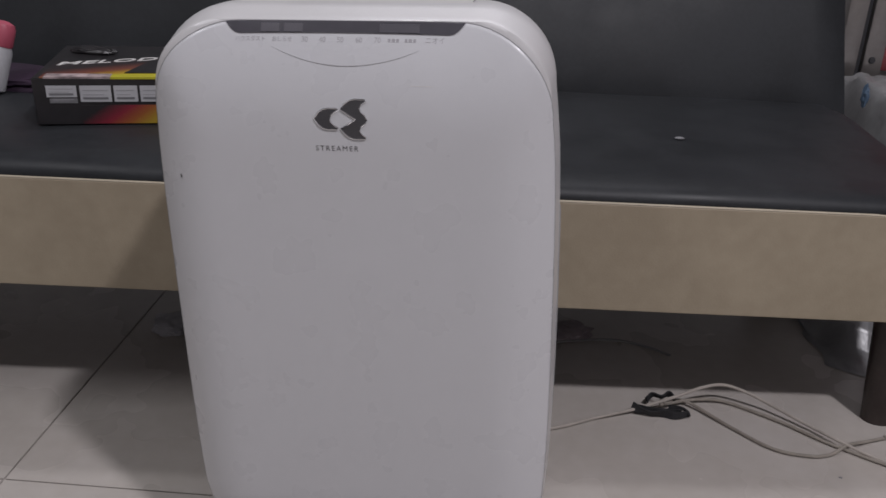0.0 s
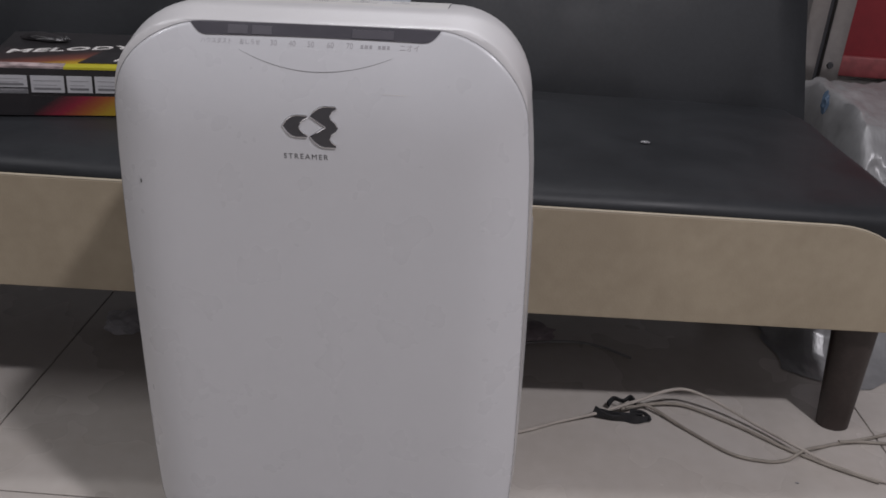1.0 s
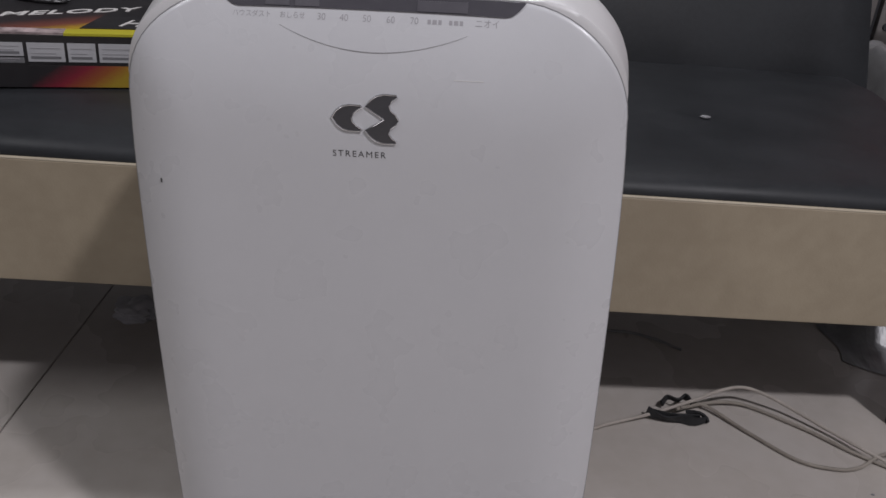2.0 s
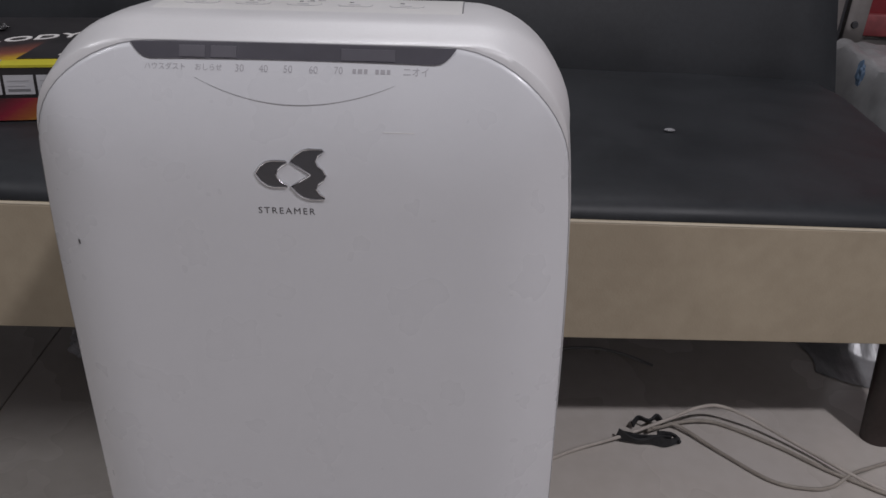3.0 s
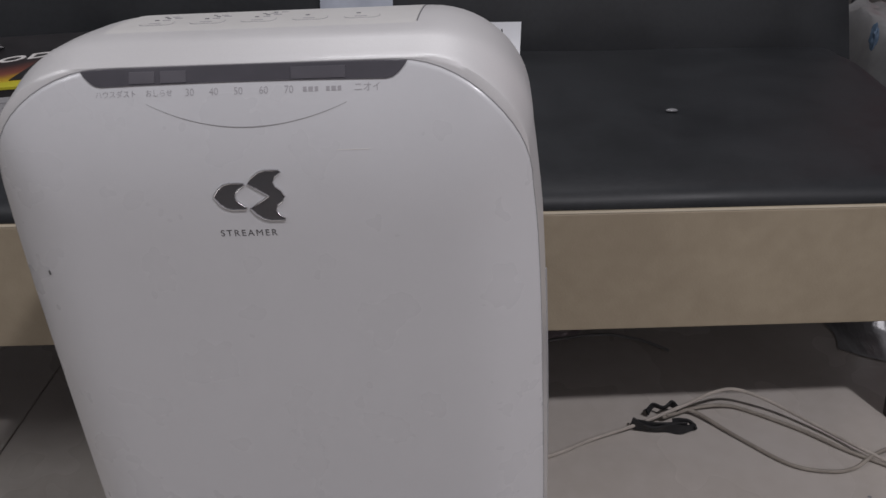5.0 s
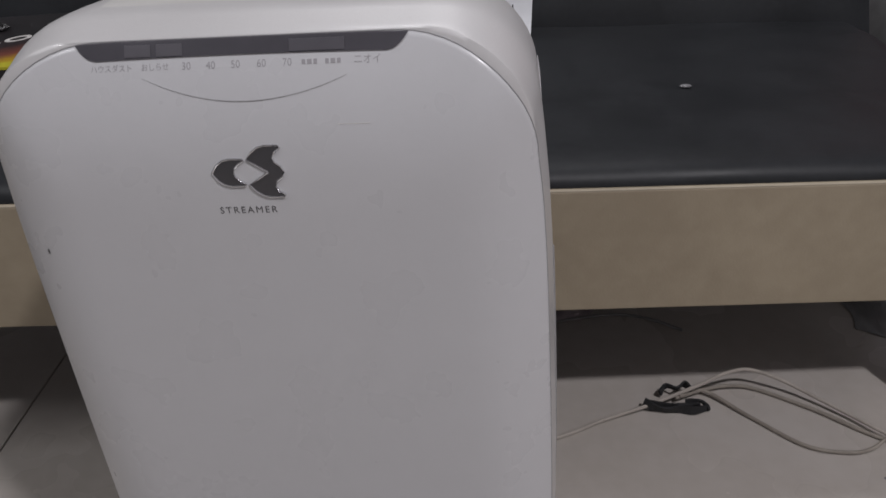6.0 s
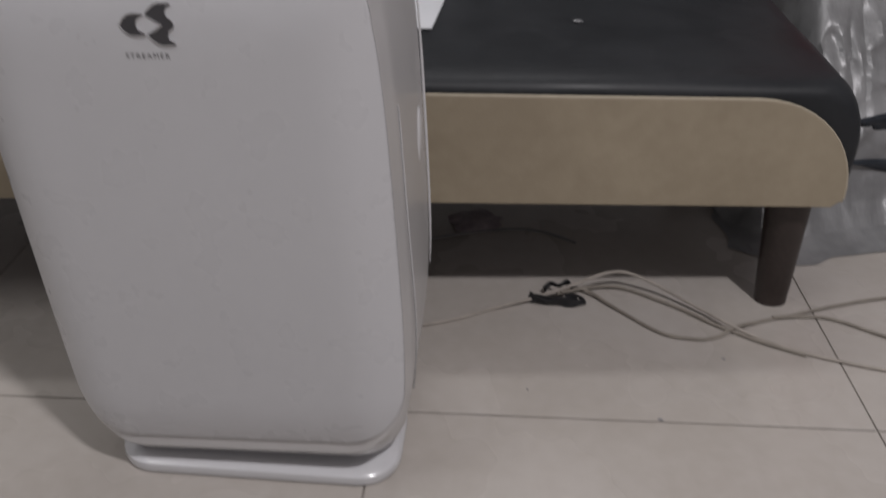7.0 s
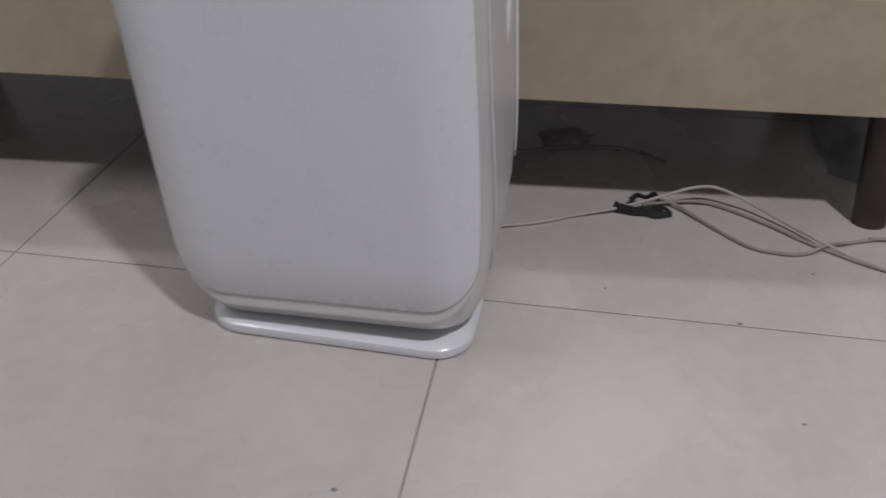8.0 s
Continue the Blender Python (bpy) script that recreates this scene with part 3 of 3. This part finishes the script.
        part("hand_grip", bm, BASE, purifier, "oval white hand grip")


build_purifier()

# ---------------------------------------------------------------- power cable and tie
cable = thing("power_cable", "grey power cable coiled loosely on the tiles", "cable")
R = 0.0034
for pts in (((0.110, 0.296, 0.016), (0.150, 0.299, 0.006), (0.190, 0.312, R), (0.230, 0.330, R), (0.268, 0.353, R), (0.327, 0.378, 0.008), (0.363, 0.393, 0.014), (0.391, 0.402, 0.022),
             (0.426, 0.418, 0.029), (0.458, 0.427, 0.030), (0.492, 0.419, 0.024), (0.524, 0.405, 0.015), (0.568, 0.371, 0.009), (0.604, 0.334, 0.010),
             (0.642, 0.313, 0.005), (0.686, 0.294, R), (0.749, 0.275, R), (0.813, 0.259, R), (0.954, 0.211, R), (1.272, 0.143, R)),
            ((0.363, 0.391, 0.010), (0.406, 0.414, 0.007), (0.442, 0.423, 0.006), (0.473, 0.419, R), (0.533, 0.383, R), (0.576, 0.349, R), (0.606, 0.330, R), (0.642, 0.309, R), (0.690, 0.288, R)),
            ((0.368, 0.393, 0.012), (0.402, 0.409, 0.008), (0.452, 0.366, R), (0.503, 0.320, R), (0.547, 0.310, R), (0.578, 0.317, R), (0.606, 0.335, 0.009), (0.642, 0.357, R), (0.665, 0.367, R),
             (0.707, 0.383, R), (0.770, 0.410, R), (0.857, 0.438, R), (1.007, 0.459, R), (1.325, 0.437, R)),
            ((0.665, 0.367, 0.006), (0.707, 0.376, R), (0.753, 0.373, R), (0.822, 0.334, R), (0.954, 0.267, R), (1.272, 0.211, R))):
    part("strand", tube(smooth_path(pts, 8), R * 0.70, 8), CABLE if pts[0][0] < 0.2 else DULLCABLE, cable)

tie = thing("cable_tie", "crumpled black hook-and-loop tie round the cable", "cable tie")


def band(points, width, thick=0.0014):
    p = smooth_path(points, 6)
    rings = []
    for k, q in enumerate(p):
        way = (p[min(k + 1, len(p) - 1)] - p[max(k - 1, 0)]).normalized()
        tilt = Vector((0.12 * math.sin(k * 0.5), 0.35 * math.cos(k * 0.25), 1)).normalized()
        across = (tilt - tilt.dot(way) * way).normalized()
        nrm = across.cross(way)
        w = width * (0.85 + 0.22 * math.cos(k * 0.33))
        rings.append([q + across * w / 2 + nrm * thick, q + across * w / 2 - nrm * thick, q - across * w / 2 - nrm * thick, q - across * w / 2 + nrm * thick])
    return loft(rings)


for pts, w in ((((0.322, 0.380, 0.011), (0.333, 0.375, 0.009), (0.350, 0.372, 0.007), (0.369, 0.374, 0.008), (0.385, 0.373, 0.007), (0.402, 0.380, 0.006)), 0.013),
               (((0.327, 0.380, 0.009), (0.350, 0.379, 0.008), (0.374, 0.381, 0.008), (0.392, 0.379, 0.008)), 0.010),
               (((0.345, 0.400, 0.010), (0.354, 0.410, 0.014), (0.366, 0.403, 0.016), (0.377, 0.411, 0.017), (0.385, 0.402, 0.013)), 0.009),
               (((0.374, 0.383, 0.012), (0.386, 0.384, 0.013), (0.395, 0.386, 0.010), (0.401, 0.381, 0.007), (0.403, 0.376, 0.005)), 0.006)):
    part("strap", band(pts, w), VELCRO, tie)

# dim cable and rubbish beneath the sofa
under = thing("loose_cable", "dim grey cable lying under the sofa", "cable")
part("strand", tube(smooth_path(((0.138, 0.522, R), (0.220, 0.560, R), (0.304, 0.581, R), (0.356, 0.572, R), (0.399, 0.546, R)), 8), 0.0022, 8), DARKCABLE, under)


def crumple(name, label, category, place, size, material, seed, amount=0.35, flat=0.0):
    """A crumpled heap resting on its support."""
    bm = bmesh.new()
    bmesh.ops.create_icosphere(bm, subdivisions=4, radius=1)
    for v in bm.verts:
        p = v.co.copy()
        k = 1 + amount * noise.fractal(p * 1.6 + Vector((seed, 0, 0)), 1.0, 2.0, 4)
        k += 0.25 * amount * abs(noise.noise(p * 5 + Vector((0, seed, 0))))
        v.co = Vector((p.x * k * size[0], p.y * k * size[1], max(-0.55, p.z * k) * size[2] + 0.55 * size[2]))
    ob = obj(name, bm, material)
    ob.location = place
    return tagged(ob, label, category)


crumple("plastic_bag", "pale crumpled plastic bag under the sofa", "bag", (-0.412, 0.505, 0.0), (0.034, 0.028, 0.014), BAND, 3)

crumple("rag", "dim mauve rag lying under the sofa", "cloth", (0.235, 0.600, 0.0), (0.042, 0.034, 0.007), mat("mauve_cloth", (0.40, 0.34, 0.36), 0.8, vary=0.2, scale=30, bump=0.2), 12, 0.4)

# ---------------------------------------------------------------- things on the seat
carton = thing("printed_carton", "black printed carton with yellow and red flames", "box", (0, 0, 0))
FLAME = fade("flame_print_front", ((0.0, (0.024, 0.022, 0.024)), (0.40, (0.24, 0.022, 0.04)), (0.70, (0.32, 0.10, 0.03)), (1.0, (0.40, 0.27, 0.03))), (1, 0, -1.6), 0.068, 0.178)
FLAMETOP = fade("flame_print_top", ((0.0, (0.03, 0.022, 0.024)), (0.40, (0.20, 0.06, 0.04)), (0.62, (0.45, 0.26, 0.02)), (0.85, (0.55, 0.47, 0.03))), (0.474, -1.07, 0), -0.030, 0.075)


def build_carton():
    long, deep, high = 0.40, 0.235, 0.070
    part("tray", box(0, long, 0, deep, 0, high, 0.0015, 1), BOXDARK, carton, "black card carton body")
    part("front_flame", box(0.07, 0.26, -0.0008, 0.002, 0.002, 0.030), FLAME, carton, "red and yellow flame print", False)
    part("top_flame", box(0.012, long - 0.01, 0.001, 0.115, high - 0.002, high + 0.0008), FLAMETOP, carton, "orange and yellow flame print", False)
    part("top_edge", box(0.018, 0.118, 0.0005, 0.022, high - 0.001, high + 0.0016), mat("worn_pink_card", (0.42, 0.33, 0.33), 0.6, vary=0.3, scale=40, bump=0.05), carton, "pale worn edge", False)
    part("yellow_edge", box(0.118, long - 0.01, -0.0010, 0.018, high - 0.0015, high + 0.0016), mat("yellow_ink", (0.52, 0.47, 0.03), 0.4, bump=0), carton, "bright yellow edge", False)
    part("black_wedge", flat_wedge(((0.135, 0.026), (0.34, 0.026), (0.34, 0.112), (0.165, 0.112)), high, 0.0018), BOXDARK, carton, "", False)
    for a, b, lo, hi in ((0.020, 0.065, 0.042, 0.059), (0.070, 0.117, 0.035, 0.059), (0.121, 0.157, 0.035, 0.059), (0.161, 0.215, 0.035, 0.059), (0.024, 0.065, 0.033, 0.040)):
        lab = part("label", box(a, b, -0.0009, 0.002, lo, hi), LABEL if lo > 0.034 else GREYINK, carton, "white printed label", False)
        for k in range(3):
            zz = lo + (hi - lo) * (0.16 + 0.27 * k)
            part("print_bar", box(a + 0.004, b - 0.005 - 0.006 * (k == 1), -0.0013, 0.001, zz, zz + (0.0032 if k == 0 else 0.0009)), GREYINK if k == 0 else FAINT, lab, "", False)
    lean = Matrix.Identity(4)
    lean[0][2] = 0.5
    bm = lettering("MELODY", 0.047, 1.05, thin=-0.0009)
    bm.transform(Matrix.Diagonal((1, 1, 0.62, 1)))
    m = Matrix.Translation((0.112, 0.1135, high + 0.0008)) @ Matrix.Rotation(radians(15), 4, "Z") @ Matrix.Rotation(radians(-90), 4, "X")
    part("lettering", moved(bm, m @ lean), WHITEINK, carton, "slanted white lettering", False)
    bm = lettering("H", 0.045)
    m = Matrix.Translation((0.205, 0.052, high + 0.0022)) @ Matrix.Rotation(radians(-90), 4, "X")
    part("lettering", moved(bm, m @ lean), WHITEINK, carton, "", False)
    carton.matrix_world = ON_SOFA @ pose(-0.516, 0.470, SEAT_Z + 0.001, 0, 0, 12) @ Matrix.Diagonal((0.86, 1, 0.93, 1))


def flat_wedge(points, z, thick):
    return loft([[(x, y, z) for x, y in points], [(x, y, z + thick) for x, y in points]])


build_carton()

# white sheet on the seat, its end bent up the back
def build_sheet():
    path = [(0.50, 0.359), (0.59, 0.3585), (0.68, 0.358), (0.749, 0.356), (0.782, 0.357), (0.802, 0.367), (0.815, 0.384), (0.822, 0.4045)]
    rings = []
    for y, z in path:
        xr = 0.183 + 0.047 * (y - 0.50) / 0.32
        rings.append([(-0.11, y, z), (xr, y, z), (xr, y - 0.0012, z + 0.002), (-0.11, y - 0.0012, z + 0.002)])
    ob = obj("paper_sheet", loft(rings), PAPER)
    ob.matrix_world = ON_SOFA
    tagged(ob, "white sheet of card lying on the seat", "paper")
    claw = thing("hair_claw", "small black toothed plastic claw on paper", "hair clip")
    claw.matrix_world = ON_SOFA @ pose(0.182, 0.802, 0.378, 62)
    part("spine", box(-0.02, 0.02, -0.006, 0.006, 0.001, 0.009, 0.002), VELCRO, claw)
    for k in range(6):
        bm = bmesh.new()
        bmesh.ops.create_cone(bm, segments=8, radius1=0.0028, radius2=0.0008, depth=0.022, cap_ends=True)
        part("tooth", moved(bm, Matrix.Translation((-0.017 + 0.0068 * k, 0.010, 0.007)) @ Matrix.Rotation(radians(-75), 4, "X")), VELCRO, claw)
    # pale cloth hung on the back
    rings = []
    for k in range(13):
        h = 0.075 + 0.33 * k / 12
        y = BACK_Y + h * LEAN - 0.005
        rings.append([(x, y - 0.004 - 0.004 * math.sin(x * 90 + k * 0.4) , SEAT_Z - 0.03 + h) for x in [-0.076 + 0.112 * i / 14 for i in range(15)]]
                     + [(x, y + 0.001, SEAT_Z - 0.03 + h) for x in [0.036 - 0.112 * i / 14 for i in range(15)]])
    cloth = obj("hanging_cloth", loft(rings), BLUECLOTH)
    cloth.matrix_world = ON_SOFA
    tagged(cloth, "pale blue cloth hanging over the backrest", "cloth")


build_sheet()

# pink-capped bottle leaning on the back
bottle = thing("bottle", "white bottle with a pink cap on sofa", "bottle")
bottle.matrix_world = ON_SOFA @ pose(-0.664, 0.640, SEAT_Z) @ Matrix.Scale(0.86, 4)


def lathe(profile, sides=24):
    return loft([[(r * math.cos(a), r * math.sin(a), z) for a in (math.tau * i / sides for i in range(sides))] for r, z in profile])


tilt = Matrix.Rotation(radians(14), 4, "Y") @ Matrix.Rotation(radians(-12), 4, "X")
part("flask", moved(lathe(((0.018, 0.004), (0.022, 0.008), (0.022, 0.075), (0.019, 0.085), (0.018, 0.088))), tilt), LABEL, bottle)
part("cap", moved(lathe(((0.020, 0.086), (0.021, 0.09), (0.0205, 0.118), (0.017, 0.126), (0.008, 0.130), (0.001, 0.131))), tilt), PINKCAP, bottle, "rounded pink cap")
crumple("cloth", "dark purple cloth crumpled on the seat", "cloth", ON_SOFA @ Vector((-0.640, 0.705, SEAT_Z - 0.003)), (0.15, 0.05, 0.020), PURPLE, 9, 0.3)
crumple("dark_pouch", "small dark pouch on the printed carton", "pouch", ON_SOFA @ Vector((-0.500, 0.650, SEAT_Z + 0.066)), (0.034, 0.014, 0.0075), BOXDARK, 5, 0.16)

# ---------------------------------------------------------------- plastic-wrapped bundle beside the sofa
def build_bundle():
    bundle = thing("wrapped_bundle", "bundle wrapped in crumpled clear plastic", "bundle")
    nx, ny = 170, 120
    place = Matrix.Translation((-0.008, 0.030, 0)) @ Matrix.Diagonal((1.085, 1.10, 1.10, 1))
    prof_v = (0.0, 0.06, 0.14, 0.22, 0.29, 0.37, 0.50, 0.62, 0.70, 0.80, 0.90, 1.0)
    prof_y = (0.0, 0.03, 0.06, 0.09, 0.11, 0.125, 0.17, 0.225, 0.26, 0.32, 0.43, 0.62)
    prof_z = (0.0, 0.003, 0.010, 0.035, 0.07, 0.12, 0.20, 0.27, 0.298, 0.312, 0.32, 0.30)

    def hem(x):
        return float(np.interp(x, (0.57, 0.63, 0.69, 0.72, 0.745, 0.84, 1.1, 1.8), (0.50, 0.465, 0.441, 0.447, 0.468, 0.495, 0.51, 0.52)))

    def film(x, v):
        """A place on the wrapping, from its front hem on the floor over the heap."""
        y, z = hem(x) + float(np.interp(v, prof_v, prof_y)), float(np.interp(v, prof_v, prof_z))
        rise = smoothstep((x - 0.695) / 0.05)
        beside = smoothstep((x - 0.600) / 0.05)
        z = z * rise + min(z, 0.145 + 0.02 * noise.noise(Vector((x * 20, y * 9, 3)))) * beside * (1 - rise)
        amount = smoothstep(v / 0.16)
        wall = smoothstep((v - 0.3) / 0.1) * (1 - 0.6 * smoothstep((v - 0.62) / 0.1))
        fold = noise.fractal(Vector((x * 9, y * 9, z * 6)), 0.9, 2.1, 5)
        crease = abs(noise.noise(Vector((x * 26, y * 6, z * 16 + 4))))
        pleat = abs(noise.noise(Vector((x * 75, 0, z * 7))))
        y += (0.030 * (crease - 0.3) + 0.012 * pleat) * wall + 0.010 * fold * amount
        z += (0.010 * fold + 0.010 * crease) * amount * beside + 0.002 * abs(fold) + 0.02 * noise.noise(Vector((x * 6, y * 6, 1))) * wall * rise
        x += 0.010 * noise.noise(Vector((x * 14, y * 14, 11))) * amount * rise
        if x < 0.70:
            z = min(z, 0.155)
        return x, y, max(z, 0.0015)

    bm = bmesh.new()
    grid = [[bm.verts.new(film(0.600 + 0.012 * noise.noise(Vector((j * 0.06, 0, 0))) + 1.2 * (i / nx) ** 1.5, j / ny)) for i in range(nx + 1)] for j in range(ny + 1)]
    for a, b in zip(grid, grid[1:]):
        for i in range(nx):
            bm.faces.new((a[i], a[i + 1], b[i + 1], b[i]))
    part("wrapping", moved(bm, place), PLASTIC, bundle, "crumpled silvery clear plastic wrapping")
    for v0, drop, wide in ((0.415, 0.0, 0.009), (0.335, -0.012, 0.0055)):
        rr = []
        for k in range(33):
            x = 0.778 + 0.45 * k / 32
            _, y, z = film(x, v0)
            y = hem(x) + float(np.interp(v0, prof_v, prof_y)) + 0.012
            h = wide * (0.12 + 1.5 * smoothstep(k / 5)) * (1 + 0.5 * noise.noise(Vector((x * 16, v0, 0))))
            zc = float(np.interp(v0, prof_v, prof_z)) + drop * smoothstep(k / 5) + 0.012 * noise.noise(Vector((x * 11, v0 * 9, 5)))
            rr.append([(x, y - 0.020 - 0.006 * math.cos(a), zc + h * math.sin(a)) for a in (math.tau * i / 12 for i in range(12))])
        part("stripe", moved(loft(rr), place), NAVY, bundle, "dark navy strap")
    bm = bmesh.new()
    bmesh.ops.create_icosphere(bm, subdivisions=3, radius=1)
    for v in bm.verts:
        k = 1 + 0.5 * noise.noise(v.co * 2.5)
        v.co = Vector((0.681 + 0.005 * v.co.x * k, 0.772 + 0.008 * v.co.y * k, 0.332 + 0.018 * v.co.z * k))
    part("blue_corner", moved(bm, place), BLUECLIP, bundle, "blue clear plastic corner")


build_bundle()

# ---------------------------------------------------------------- floor tiles and specks
tile_bm = box(0, TILE_PITCH - GAP, 0, TILE_PITCH - GAP, -0.0024, 0, 0.0007, 1)
first = part("tile", tile_bm, TILE, floor, "", False)
turn = Matrix.Rotation(TILE_TURN, 4, "Z")
for i in range(-4, 3):
    for j in range(-4, 2):
        t = first if (i, j) == (-4, -4) else first.copy()
        if t is not first:
            scene.collection.objects.link(t)
        t.matrix_local = Matrix.Translation((JOINT_X, JOINT_Y, 0)) @ turn @ Matrix.Translation((i * TILE_PITCH + GAP / 2, j * TILE_PITCH + GAP / 2, 0))
for sx, sy, s in ((0.5796, 0.2743, 0.0022), (0.4797, 0.1501, 0.003), (0.531, -0.006, 0.0022), (0.32, 0.19, 0.0015), (-0.42, 0.02, 0.0015), (0.085, -0.184, 0.003)):
    crumple("dirt_speck", "tiny dark speck of dirt on a tile", "dirt", (sx, sy, 0.0), (s, s * 0.7, 0.0006), GREYINK, sx * 9)
